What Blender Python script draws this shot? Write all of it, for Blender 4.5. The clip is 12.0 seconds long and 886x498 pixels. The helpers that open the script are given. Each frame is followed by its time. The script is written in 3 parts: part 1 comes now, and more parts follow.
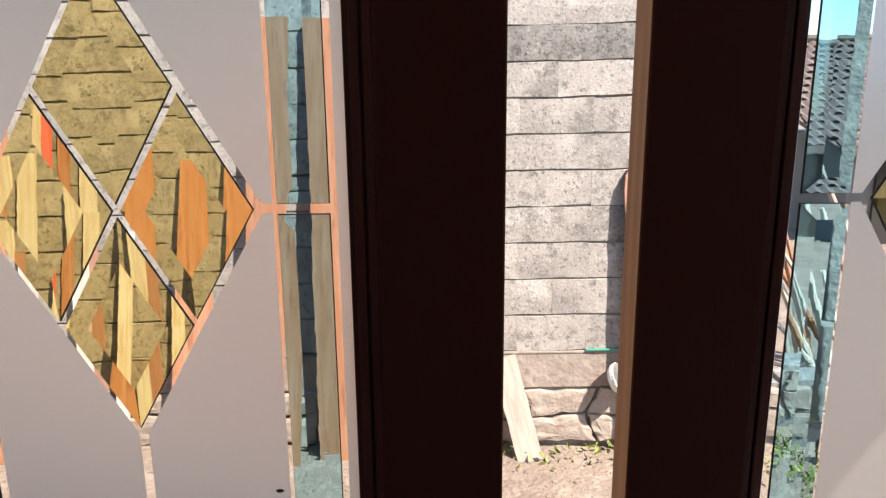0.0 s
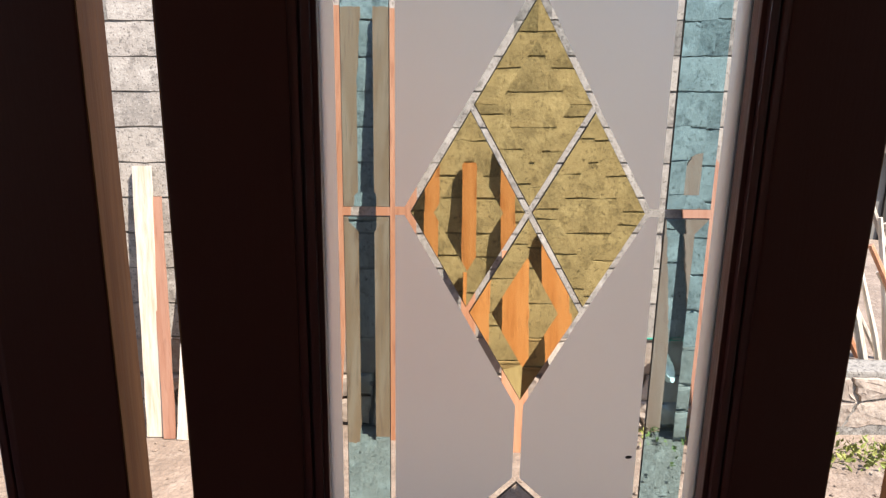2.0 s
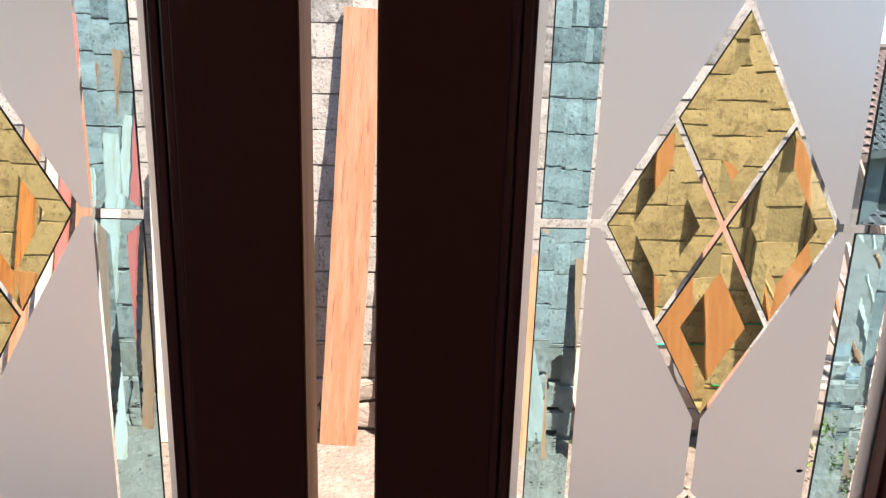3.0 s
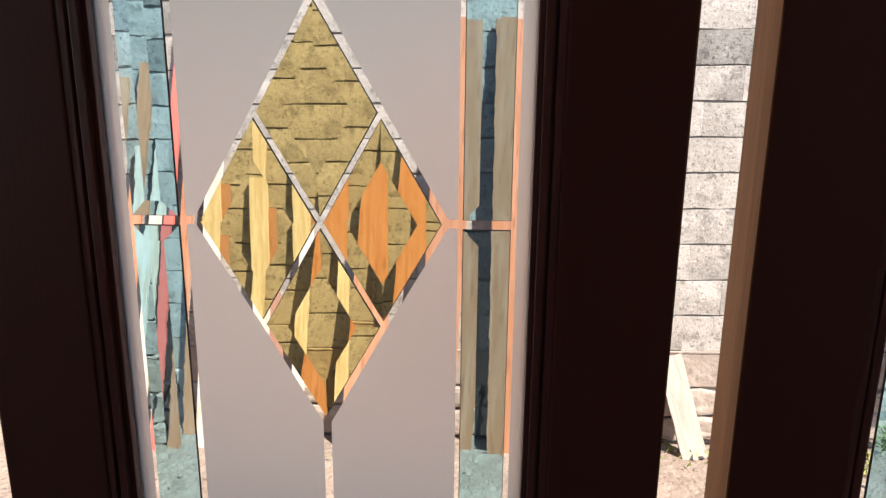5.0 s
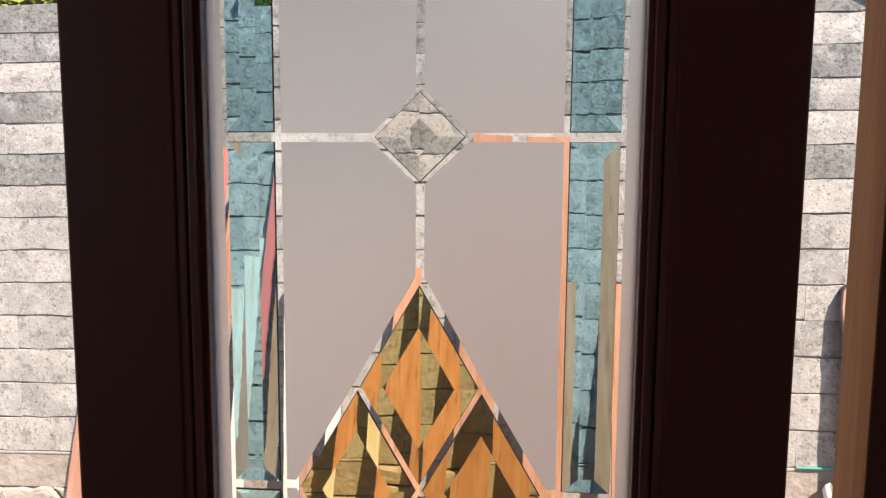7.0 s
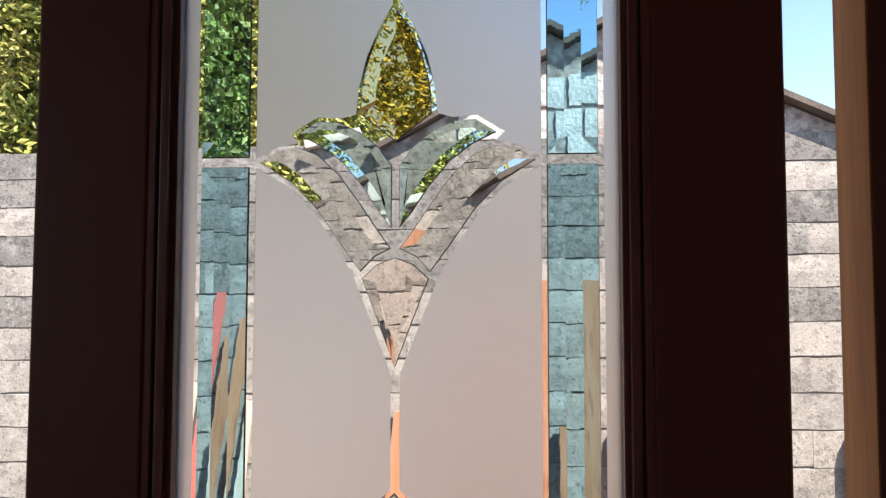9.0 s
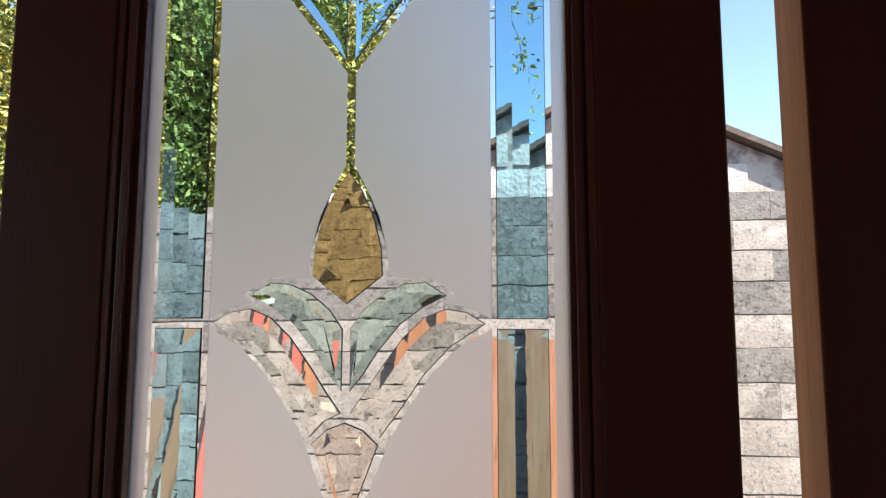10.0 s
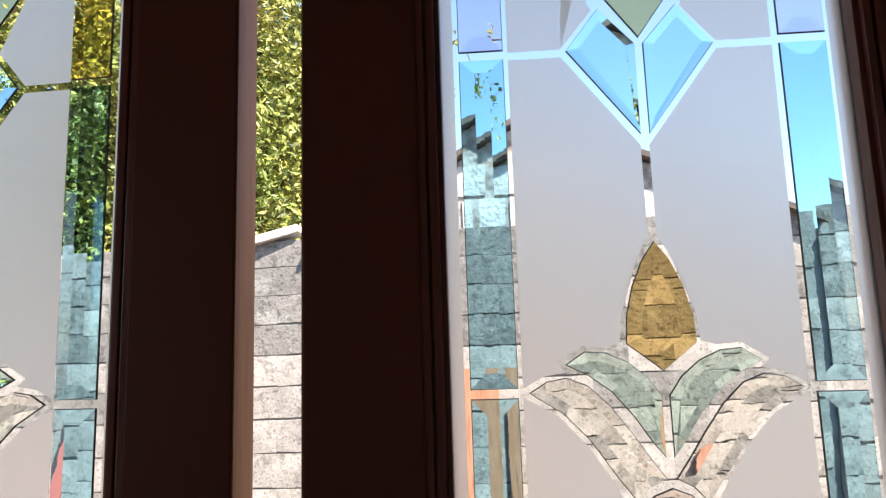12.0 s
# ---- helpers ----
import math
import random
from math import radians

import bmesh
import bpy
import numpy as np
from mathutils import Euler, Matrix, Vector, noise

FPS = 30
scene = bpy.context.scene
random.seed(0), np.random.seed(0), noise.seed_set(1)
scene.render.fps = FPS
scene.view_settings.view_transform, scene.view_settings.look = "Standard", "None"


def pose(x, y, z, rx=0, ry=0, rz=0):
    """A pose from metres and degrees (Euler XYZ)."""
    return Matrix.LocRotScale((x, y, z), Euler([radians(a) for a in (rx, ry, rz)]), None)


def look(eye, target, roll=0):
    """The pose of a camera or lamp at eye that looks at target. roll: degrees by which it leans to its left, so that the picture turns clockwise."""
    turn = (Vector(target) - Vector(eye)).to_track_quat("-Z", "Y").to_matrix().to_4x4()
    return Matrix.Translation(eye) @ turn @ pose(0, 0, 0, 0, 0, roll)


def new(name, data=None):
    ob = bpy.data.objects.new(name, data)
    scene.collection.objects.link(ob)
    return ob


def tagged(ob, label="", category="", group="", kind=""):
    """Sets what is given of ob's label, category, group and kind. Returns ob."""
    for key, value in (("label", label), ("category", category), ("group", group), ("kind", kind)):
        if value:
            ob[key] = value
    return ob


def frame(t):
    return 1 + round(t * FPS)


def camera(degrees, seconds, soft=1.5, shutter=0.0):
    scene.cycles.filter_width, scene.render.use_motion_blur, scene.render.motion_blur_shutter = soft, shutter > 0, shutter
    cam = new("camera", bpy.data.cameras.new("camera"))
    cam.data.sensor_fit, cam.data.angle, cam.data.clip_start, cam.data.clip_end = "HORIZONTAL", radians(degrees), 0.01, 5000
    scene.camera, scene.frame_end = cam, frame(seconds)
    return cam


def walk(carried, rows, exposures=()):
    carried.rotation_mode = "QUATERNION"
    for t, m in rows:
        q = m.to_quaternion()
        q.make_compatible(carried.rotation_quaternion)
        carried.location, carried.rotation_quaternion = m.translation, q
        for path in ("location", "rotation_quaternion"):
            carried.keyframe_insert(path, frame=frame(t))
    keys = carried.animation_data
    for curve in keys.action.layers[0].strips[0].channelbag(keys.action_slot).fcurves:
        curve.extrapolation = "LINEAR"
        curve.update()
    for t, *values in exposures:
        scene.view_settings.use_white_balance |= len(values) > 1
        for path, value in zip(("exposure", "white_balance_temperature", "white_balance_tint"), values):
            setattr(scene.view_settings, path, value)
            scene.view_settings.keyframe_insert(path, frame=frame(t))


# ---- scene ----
cam = camera(70.0, 12.0, 1.35)
PATH = [
    (0, (0.312, -0.554, 1.163), (0.275, 1.396, 0.754), -0.5),
    (0.5, (0.211, -0.580, 1.166), (0.135, 1.370, 0.742), 1.0),
    (1, (0.112, -0.616, 1.176), (0.071, 1.343, 0.773), 1.9),
    (1.5, (0.024, -0.632, 1.186), (-0.024, 1.325, 0.758), 1.4),
    (2, (-0.086, -0.646, 1.194), (-0.099, 1.316, 0.736), 0.9),
    (2.5, (-0.190, -0.646, 1.189), (-0.160, 1.309, 0.744), 1.6),
    (3, (-0.311, -0.636, 1.197), (-0.268, 1.314, 0.752), 1.8),
    (3.5, (-0.413, -0.629, 1.184), (-0.340, 1.322, 0.753), 1.6),
    (5.3, (-0.683, -0.648, 1.195), (-0.787, 1.304, 0.770), 0.8),
    (5.5, (-0.708, -0.653, 1.196), (-0.823, 1.305, 0.801), 1.0),
    (6, (-0.746, -0.653, 1.245), (-0.887, 1.312, 0.902), 0.1),
    (6.5, (-0.747, -0.645, 1.315), (-0.893, 1.329, 1.027), 0.5),
    (7, (-0.728, -0.635, 1.396), (-0.867, 1.351, 1.204), 0.4),
    (7.2, (-0.727, -0.631, 1.433), (-0.865, 1.358, 1.275), 1.0),
    (8.8, (-0.706, -0.611, 1.658), (-0.838, 1.384, 1.705), 0.3),
    (9, (-0.706, -0.615, 1.696), (-0.847, 1.380, 1.791), 0.1),
    (9.5, (-0.702, -0.617, 1.758), (-0.863, 1.374, 1.926), 0.3),
    (10, (-0.646, -0.617, 1.819), (-0.824, 1.369, 2.032), 0.1),
    (10.5, (-0.547, -0.609, 1.863), (-0.724, 1.379, 2.018), -1.3),
    (11, (-0.411, -0.605, 1.865), (-0.646, 1.367, 2.103), -1.5),
    (11.5, (-0.278, -0.633, 1.884), (-0.535, 1.337, 2.121), -1.6),
    (12, (-0.145, -0.654, 1.871), (-0.367, 1.314, 2.149), -1.8),
]
walk(cam, [(t, look(eye, target, roll)) for t, eye, target, roll in PATH], [(0.0, 1.72), (0.5, 1.79), (1.0, 1.83), (1.5, 1.74), (2.5, 1.58), (3.0, 2.07), (3.7, 2.06), (5.3, 1.80), (6.0, 1.77), (7.2, 1.73), (9.5, 1.73), (10.5, 1.72), (11.0, 1.96), (12.0, 2.05)])

# ---- world and sun ----
world = bpy.data.worlds.new("world")
scene.world = world
world.use_nodes = True
wn = world.node_tree.nodes
sky = wn.new("ShaderNodeTexSky")
sky.sky_type, sky.sun_disc = "NISHITA", False
sky.dust_density, sky.ozone_density = 0.5, 1.25
SUN_EL, SUN_AZ = radians(52), radians(49)      # height; turn of the sun from -y towards +x
sky.sun_elevation, sky.sun_rotation = SUN_EL, radians(180) - SUN_AZ
world.node_tree.links.new(sky.outputs[0], wn["Background"].inputs[0])
wn["Background"].inputs[1].default_value = 0.115
sun = new("sun", bpy.data.lights.new("sun", "SUN"))
sun.data.energy, sun.data.angle, sun.data.color = 4.15, radians(0.53), (1.0, 0.93, 0.83)
to_sun = Vector((math.sin(SUN_AZ) * math.cos(SUN_EL), -math.cos(SUN_AZ) * math.cos(SUN_EL), math.sin(SUN_EL)))
sun.matrix_world = look(to_sun * 20, (0, 0, 0))


# ---- materials ----
def material(name, base, rough=0.8, metal=0.0, spots=(), bump=0.0, bump_scale=60.0, stretch=(1, 1, 1), random_value=0.0, coat=0.0, gloss=0.5, island=0.0):
    """spots: (colour, noise scale, low, high, amount) laid over the base one after the other."""
    m = bpy.data.materials.new(name)
    m.use_nodes = True
    n, l = m.node_tree.nodes, m.node_tree.links
    p = n["Principled BSDF"]
    p.inputs["Roughness"].default_value, p.inputs["Metallic"].default_value = rough, metal
    p.inputs["Coat Weight"].default_value = coat
    p.inputs["Specular IOR Level"].default_value = gloss
    at = n.new("ShaderNodeTexCoord")
    mp = n.new("ShaderNodeMapping")
    mp.inputs["Scale"].default_value = stretch
    l.new(at.outputs["Object"], mp.inputs["Vector"])
    info = n.new("ShaderNodeObjectInfo")
    shift = n.new("ShaderNodeVectorMath")
    shift.operation = "MULTIPLY_ADD"
    l.new(info.outputs["Random"], shift.inputs[0])
    shift.inputs[1].default_value = (7.3, 5.1, 9.7)
    l.new(mp.outputs[0], shift.inputs[2])
    col = n.new("ShaderNodeRGB")
    col.outputs[0].default_value = (*base, 1)
    out = col.outputs[0]
    for c, s, lo, hi, amount in spots:
        t = n.new("ShaderNodeTexNoise")
        t.inputs["Scale"].default_value, t.inputs["Detail"].default_value, t.inputs["Roughness"].default_value = s, 6, 0.62
        l.new(shift.outputs[0], t.inputs["Vector"])
        r = n.new("ShaderNodeMapRange")
        r.inputs[1].default_value, r.inputs[2].default_value, r.inputs[4].default_value = lo, hi, amount
        l.new(t.outputs[0], r.inputs[0])
        x = n.new("ShaderNodeMix")
        x.data_type = "RGBA"
        l.new(r.outputs[0], x.inputs[0])
        l.new(out, x.inputs[6])
        x.inputs[7].default_value = (*c, 1)
        out = x.outputs[2]
    if random_value:
        h = n.new("ShaderNodeHueSaturation")
        r = n.new("ShaderNodeMapRange")
        r.inputs[3].default_value, r.inputs[4].default_value = 1 - random_value, 1 + random_value
        l.new(info.outputs["Random"], r.inputs[0])
        l.new(r.outputs[0], h.inputs["Value"])
        l.new(out, h.inputs["Color"])
        out = h.outputs[0]
    if island:
        g = n.new("ShaderNodeNewGeometry")
        h = n.new("ShaderNodeHueSaturation")
        r = n.new("ShaderNodeMapRange")
        r.inputs[3].default_value, r.inputs[4].default_value = 1 - island, 1 + island
        l.new(g.outputs["Random Per Island"], r.inputs[0])
        l.new(r.outputs[0], h.inputs["Value"])
        l.new(out, h.inputs["Color"])
        out = h.outputs[0]
    l.new(out, p.inputs["Base Color"])
    if bump:
        t = n.new("ShaderNodeTexNoise")
        t.inputs["Scale"].default_value, t.inputs["Detail"].default_value = bump_scale, 8
        l.new(shift.outputs[0], t.inputs["Vector"])
        b = n.new("ShaderNodeBump")
        b.inputs["Strength"].default_value, b.inputs["Distance"].default_value = bump, 0.02
        l.new(t.outputs[0], b.inputs["Height"])
        l.new(b.outputs[0], p.inputs["Normal"])
    return m


def glass(name, tint, ripple=0.0, ground=0.0):
    """Clear or tinted glass; the tint lies on the surface."""
    m = bpy.data.materials.new(name)
    m.use_nodes = True
    n, l = m.node_tree.nodes, m.node_tree.links
    p = n["Principled BSDF"]
    p.inputs["Base Color"].default_value = (*tint, 1)
    p.inputs["Roughness"].default_value = 0.0
    p.inputs["IOR"].default_value = 1.5
    p.inputs["Transmission Weight"].default_value = 1.0
    if ripple:
        at = n.new("ShaderNodeTexCoord")
        t = n.new("ShaderNodeTexNoise")
        t.inputs["Scale"].default_value, t.inputs["Detail"].default_value = 35, 2
        l.new(at.outputs["Object"], t.inputs["Vector"])
        height = t.outputs[0]
        if ground:      # fine level marks left by the grinding wheel
            mp = n.new("ShaderNodeMapping")
            mp.inputs["Scale"].default_value = (12, 12, 170)
            l.new(at.outputs["Object"], mp.inputs["Vector"])
            k = n.new("ShaderNodeTexNoise")
            k.inputs["Scale"].default_value, k.inputs["Detail"].default_value = 1.0, 1
            l.new(mp.outputs[0], k.inputs["Vector"])
            w = n.new("ShaderNodeMath")
            w.operation = "MULTIPLY_ADD"
            l.new(k.outputs[0], w.inputs[0])
            w.inputs[1].default_value = ground
            l.new(t.outputs[0], w.inputs[2])
            height = w.outputs[0]
        b = n.new("ShaderNodeBump")
        b.inputs["Strength"].default_value, b.inputs["Distance"].default_value = ripple, 0.002
        l.new(height, b.inputs["Height"])
        l.new(b.outputs[0], p.inputs["Normal"])
    return m


def frosted(name):
    """Sandblasted glass: soft light goes through, partly bent, partly scattered."""
    m = bpy.data.materials.new(name)
    m.use_nodes = True
    n, l = m.node_tree.nodes, m.node_tree.links
    n.remove(n["Principled BSDF"])
    a = n.new("ShaderNodeBsdfTranslucent")
    a.inputs[0].default_value = (0.97, 0.932, 0.865, 1)
    b = n.new("ShaderNodeBsdfRefraction")
    b.inputs["Color"].default_value = (0.91, 0.875, 0.815, 1)
    b.inputs["Roughness"].default_value, b.inputs["IOR"].default_value = 0.85, 1.35
    x = n.new("ShaderNodeMixShader")
    x.inputs[0].default_value = 0.5
    l.new(a.outputs[0], x.inputs[1])
    l.new(b.outputs[0], x.inputs[2])
    d = n.new("ShaderNodeBsdfDiffuse")
    d.inputs[0].default_value = (0.7, 0.68, 0.65, 1)
    y = n.new("ShaderNodeMixShader")
    y.inputs[0].default_value = 0.06
    l.new(x.outputs[0], y.inputs[1])
    l.new(d.outputs[0], y.inputs[2])
    l.new(y.outputs[0], n["Material Output"].inputs[0])
    return m


MAT = {
    "stile": material("dark_stained_wood", (0.115, 0.031, 0.02), 0.5, spots=[((0.115, 0.034, 0.023), 9, 0.4, 0.7, 0.35)], bump=0.04, bump_scale=30, stretch=(9, 9, 0.6), gloss=0.22),
    "raw_edge": material("raw_wood_edge", (0.42, 0.165, 0.045), 0.6, spots=[((0.29, 0.10, 0.025), 6, 0.42, 0.62, 0.8), ((0.33, 0.15, 0.055), 22, 0.5, 0.75, 0.5)], bump=0.1, bump_scale=30, stretch=(12, 12, 0.5)),
    "bead": material("dark_red_brown_bead", (0.17, 0.045, 0.032), 0.3, spots=[((0.06, 0.02, 0.015), 9, 0.4, 0.7, 0.6)], bump=0.08, bump_scale=30, stretch=(9, 9, 0.6)),
    "clear": glass("clear_glass", (0.97, 0.985, 0.98)),
    "blue": glass("blue_tinted_glass", (0.46, 0.745, 0.86), 0.05, 0.30),
    "kite_blue": glass("sky_blue_glass", (0.60, 0.86, 0.95), 0.03),
    "lavender": glass("lavender_glass", (0.86, 0.80, 0.88), 0.01),
    "bevel": glass("clear_bevel_glass", (0.98, 0.96, 0.91), 0.07),
    "green": glass("green_tinted_glass", (0.70, 0.86, 0.80), 0.07),
    "pink": glass("pink_tinted_glass", (0.95, 0.86, 0.80), 0.07),
    "amber": glass("amber_glass", (0.765, 0.64, 0.31), 0.02),
    # dark inner reflection of glass edges as a plain colour; also the paint speck
    "dark_rim_and_speck": material("painted_dark_rim_and_speck", (0.12, 0.098, 0.08), 0.5),
    "deep_amber": glass("deep_amber_glass", (0.77, 0.57, 0.25), 0.02),
    "frost": frosted("frosted_glass"),
    "block": material("concrete_block", (0.215, 0.195, 0.175), 0.92, spots=[((0.13, 0.118, 0.108), 2.6, 0.45, 0.66, 0.55), ((0.34, 0.315, 0.285), 4.5, 0.53, 0.66, 0.8), ((0.06, 0.053, 0.048), 22, 0.51, 0.62, 0.65), ((0.40, 0.37, 0.335), 40, 0.57, 0.66, 0.6), ((0.045, 0.04, 0.036), 80, 0.56, 0.63, 0.85)], bump=0.24, bump_scale=55, random_value=0.10),
    "limed_block": material("limed_block", (0.355, 0.312, 0.276), 0.92, spots=[((0.225, 0.20, 0.18), 3.2, 0.45, 0.64, 0.8), ((0.44, 0.395, 0.355), 5.5, 0.52, 0.66, 0.8), ((0.15, 0.13, 0.115), 14, 0.54, 0.65, 0.65), ((0.09, 0.078, 0.07), 42, 0.58, 0.66, 0.75), ((0.50, 0.46, 0.42), 75, 0.56, 0.66, 0.6), ((0.07, 0.06, 0.055), 95, 0.585, 0.65, 0.8)], bump=0.2, bump_scale=55, random_value=0.08),
    "post": material("weathered_post", (0.27, 0.248, 0.222), 0.92, spots=[((0.15, 0.137, 0.123), 4, 0.45, 0.64, 0.8), ((0.38, 0.355, 0.32), 11, 0.5, 0.68, 0.75), ((0.09, 0.08, 0.072), 34, 0.58, 0.68, 0.65)], bump=0.6, bump_scale=30),
    "mortar": material("grey_mortar", (0.235, 0.218, 0.2), 0.95, spots=[((0.11, 0.10, 0.095), 5, 0.48, 0.66, 0.8)], bump=0.3, bump_scale=50),
    "stained_white": material("stained_whitewash", (0.44, 0.39, 0.35), 0.95, spots=[((0.16, 0.12, 0.10), 9, 0.45, 0.6, 0.85), ((0.35, 0.17, 0.12), 14, 0.56, 0.66, 0.7)], bump=0.3, bump_scale=50),
    "white_block": material("whitewashed_block", (0.56, 0.52, 0.48), 0.9, spots=[((0.32, 0.27, 0.24), 5, 0.52, 0.70, 0.8), ((0.2, 0.18, 0.16), 40, 0.62, 0.7, 0.5)], bump=0.5, bump_scale=40, random_value=0.06),
    "stone": material("footing_stone", (0.345, 0.275, 0.228), 0.95, spots=[((0.25, 0.195, 0.158), 5, 0.42, 0.65, 0.8), ((0.44, 0.375, 0.32), 12, 0.5, 0.7, 0.7), ((0.13, 0.10, 0.08), 32, 0.6, 0.7, 0.6)], bump=0.5, bump_scale=22, random_value=0.12),
    "ground": material("dry_earth", (0.245, 0.182, 0.142), 0.97, spots=[((0.16, 0.117, 0.09), 2.3, 0.42, 0.62, 0.8), ((0.33, 0.265, 0.215), 9, 0.5, 0.7, 0.7), ((0.11, 0.08, 0.06), 45, 0.55, 0.66, 0.65)], bump=1.0, bump_scale=35),
    "plank": material("reddish_plank", (0.38, 0.165, 0.082), 0.65, spots=[((0.48, 0.25, 0.155), 2.5, 0.42, 0.65, 0.7), ((0.20, 0.07, 0.035), 7, 0.54, 0.70, 0.75)], bump=0.15, bump_scale=35, stretch=(8, 8, 0.7), random_value=0.14),
    "rosy_plank": material("rosy_plank", (0.31, 0.145, 0.092), 0.7, spots=[((0.39, 0.22, 0.155), 2.5, 0.42, 0.65, 0.7), ((0.22, 0.10, 0.065), 7, 0.54, 0.70, 0.7)], bump=0.15, bump_scale=35, stretch=(8, 8, 0.7), random_value=0.08),
    "pale_plank": material("pale_plank", (0.56, 0.50, 0.43), 0.75, spots=[((0.42, 0.30, 0.19), 5, 0.42, 0.65, 0.7), ((0.62, 0.56, 0.49), 14, 0.55, 0.72, 0.6)], bump=0.15, bump_scale=35, stretch=(8, 8, 0.7), random_value=0.1),
    "grey_plank": material("weathered_plank", (0.42, 0.36, 0.30), 0.85, spots=[((0.26, 0.21, 0.17), 5, 0.42, 0.65, 0.7)], bump=0.25, bump_scale=35, stretch=(8, 8, 0.7), random_value=0.1),
    "red_paint": material("red_painted_wood", (0.62, 0.13, 0.10), 0.55, spots=[((0.45, 0.2, 0.15), 14, 0.55, 0.7, 0.7)], bump=0.1, stretch=(8, 8, 0.7)),
    "plaster": material("room_plaster", (0.42, 0.38, 0.33), 0.9, spots=[((0.34, 0.3, 0.26), 3, 0.45, 0.7, 0.6)], bump=0.2, bump_scale=20),
    "floor": material("cement_floor", (0.25, 0.23, 0.21), 0.7, spots=[((0.17, 0.16, 0.15), 3, 0.45, 0.65, 0.7)], bump=0.2, bump_scale=25),
    "rake": material("dark_roof_edge", (0.10, 0.075, 0.06), 0.85, spots=[((0.2, 0.16, 0.13), 12, 0.5, 0.7, 0.6)], bump=0.3),
    "tile": material("clay_roof_tile", (0.13, 0.092, 0.08), 0.8, spots=[((0.075, 0.05, 0.045), 9, 0.48, 0.68, 0.8), ((0.21, 0.145, 0.12), 30, 0.55, 0.7, 0.5)], bump=0.3, random_value=0.2),
    # plaster with stains; its base is darkened to hold the eave's shade
    "shade_plaster": material("shaded_stained_plaster", (0.16, 0.145, 0.13), 0.9, spots=[((0.09, 0.08, 0.07), 3, 0.45, 0.7, 0.7)], bump=0.2, bump_scale=20),
    "leaf": material("green_leaf", (0.17, 0.20, 0.035), 0.5, spots=[((0.40, 0.35, 0.075), 1.6, 0.45, 0.58, 0.9), ((0.06, 0.10, 0.018), 3.0, 0.5, 0.65, 0.8)], island=0.55),
    "bark": material("bark", (0.13, 0.095, 0.07), 0.95, spots=[((0.07, 0.05, 0.04), 12, 0.45, 0.65, 0.8)], bump=0.8, bump_scale=25, stretch=(3, 3, 0.7)),
    "weed": material("weed_leaf", (0.16, 0.19, 0.04), 0.6, spots=[((0.30, 0.28, 0.07), 9, 0.45, 0.65, 0.8)]),
    "white_plastic": material("white_plastic", (0.72, 0.69, 0.63), 0.45, spots=[((0.5, 0.46, 0.4), 8, 0.5, 0.7, 0.6)]),
    "hose": material("green_hose", (0.03, 0.25, 0.17), 0.4),
    "shade_panel": material("painted_shade", (0.03, 0.025, 0.02), 0.9),
}


# ---- mesh helpers ----
def mesh_of(bm, name, mat):
    bmesh.ops.recalc_face_normals(bm, faces=bm.faces[:])
    me = bpy.data.meshes.new(name)
    bm.to_mesh(me)
    bm.free()
    me.materials.append(mat)
    return me


def part(name, bm, mat, parent=None, label=""):
    ob = new(name, mesh_of(bm, name, mat))
    ob.parent = parent
    return tagged(ob, label)


def thing(name, label, category, group="", kind="", at=(0, 0, 0)):
    ob = new(name)
    ob.location = at
    return tagged(ob, label, category, group, kind)


def box(bm, x0, x1, y0, y1, z0, z1, bevel=0.0):
    made = bmesh.ops.create_cube(bm, size=1)["verts"]
    bmesh.ops.scale(bm, vec=(x1 - x0, y1 - y0, z1 - z0), verts=made)
    bmesh.ops.translate(bm, vec=((x0 + x1) / 2, (y0 + y1) / 2, (z0 + z1) / 2), verts=made)
    if bevel:
        edges = list({e for v in made for e in v.link_edges})
        bmesh.ops.bevel(bm, geom=edges, offset=bevel, segments=2, affect="EDGES", profile=0.6)
    return bm


def one_box(*a, **k):
    return box(bmesh.new(), *a, **k)


def tube(points, radius, sides=8):
    """A round bar along points; radius: a number or one per point."""
    bm = bmesh.new()
    rings = []
    for i, p in enumerate(points):
        p = Vector(p)
        d = (Vector(points[min(i + 1, len(points) - 1)]) - Vector(points[max(i - 1, 0)])).normalized()
        a = d.orthogonal().normalized()
        b = d.cross(a)
        r = radius if isinstance(radius, (int, float)) else radius[i]
        rings.append([bm.verts.new(p + (a * math.cos(k * math.tau / sides) + b * math.sin(k * math.tau / sides)) * r) for k in range(sides)])
    for u, v in zip(rings, rings[1:]):
        for k in range(sides):
            bm.faces.new((u[k], u[(k + 1) % sides], v[(k + 1) % sides], v[k]))
    bm.faces.new(rings[0])
    bm.faces.new(rings[-1])
    return bm


def inset(loop, d):
    """The loop (x, z) moved inwards by d, corner by corner."""
    n = len(loop)
    area = sum(loop[i][0] * loop[(i + 1) % n][1] - loop[(i + 1) % n][0] * loop[i][1] for i in range(n))
    s = 1 if area > 0 else -1
    out = []
    for i in range(n):
        p, q, r = Vector(loop[i - 1]), Vector(loop[i]), Vector(loop[(i + 1) % n])
        e, f = (q - p).normalized(), (r - q).normalized()
        m, k = Vector((-e.y, e.x)) * s, Vector((-f.y, f.x)) * s
        w = m + k
        if w.length < 1e-6:
            w = m
        w = w / max(0.35, w.dot(m))
        out.append(tuple(q + w * d))
    return out


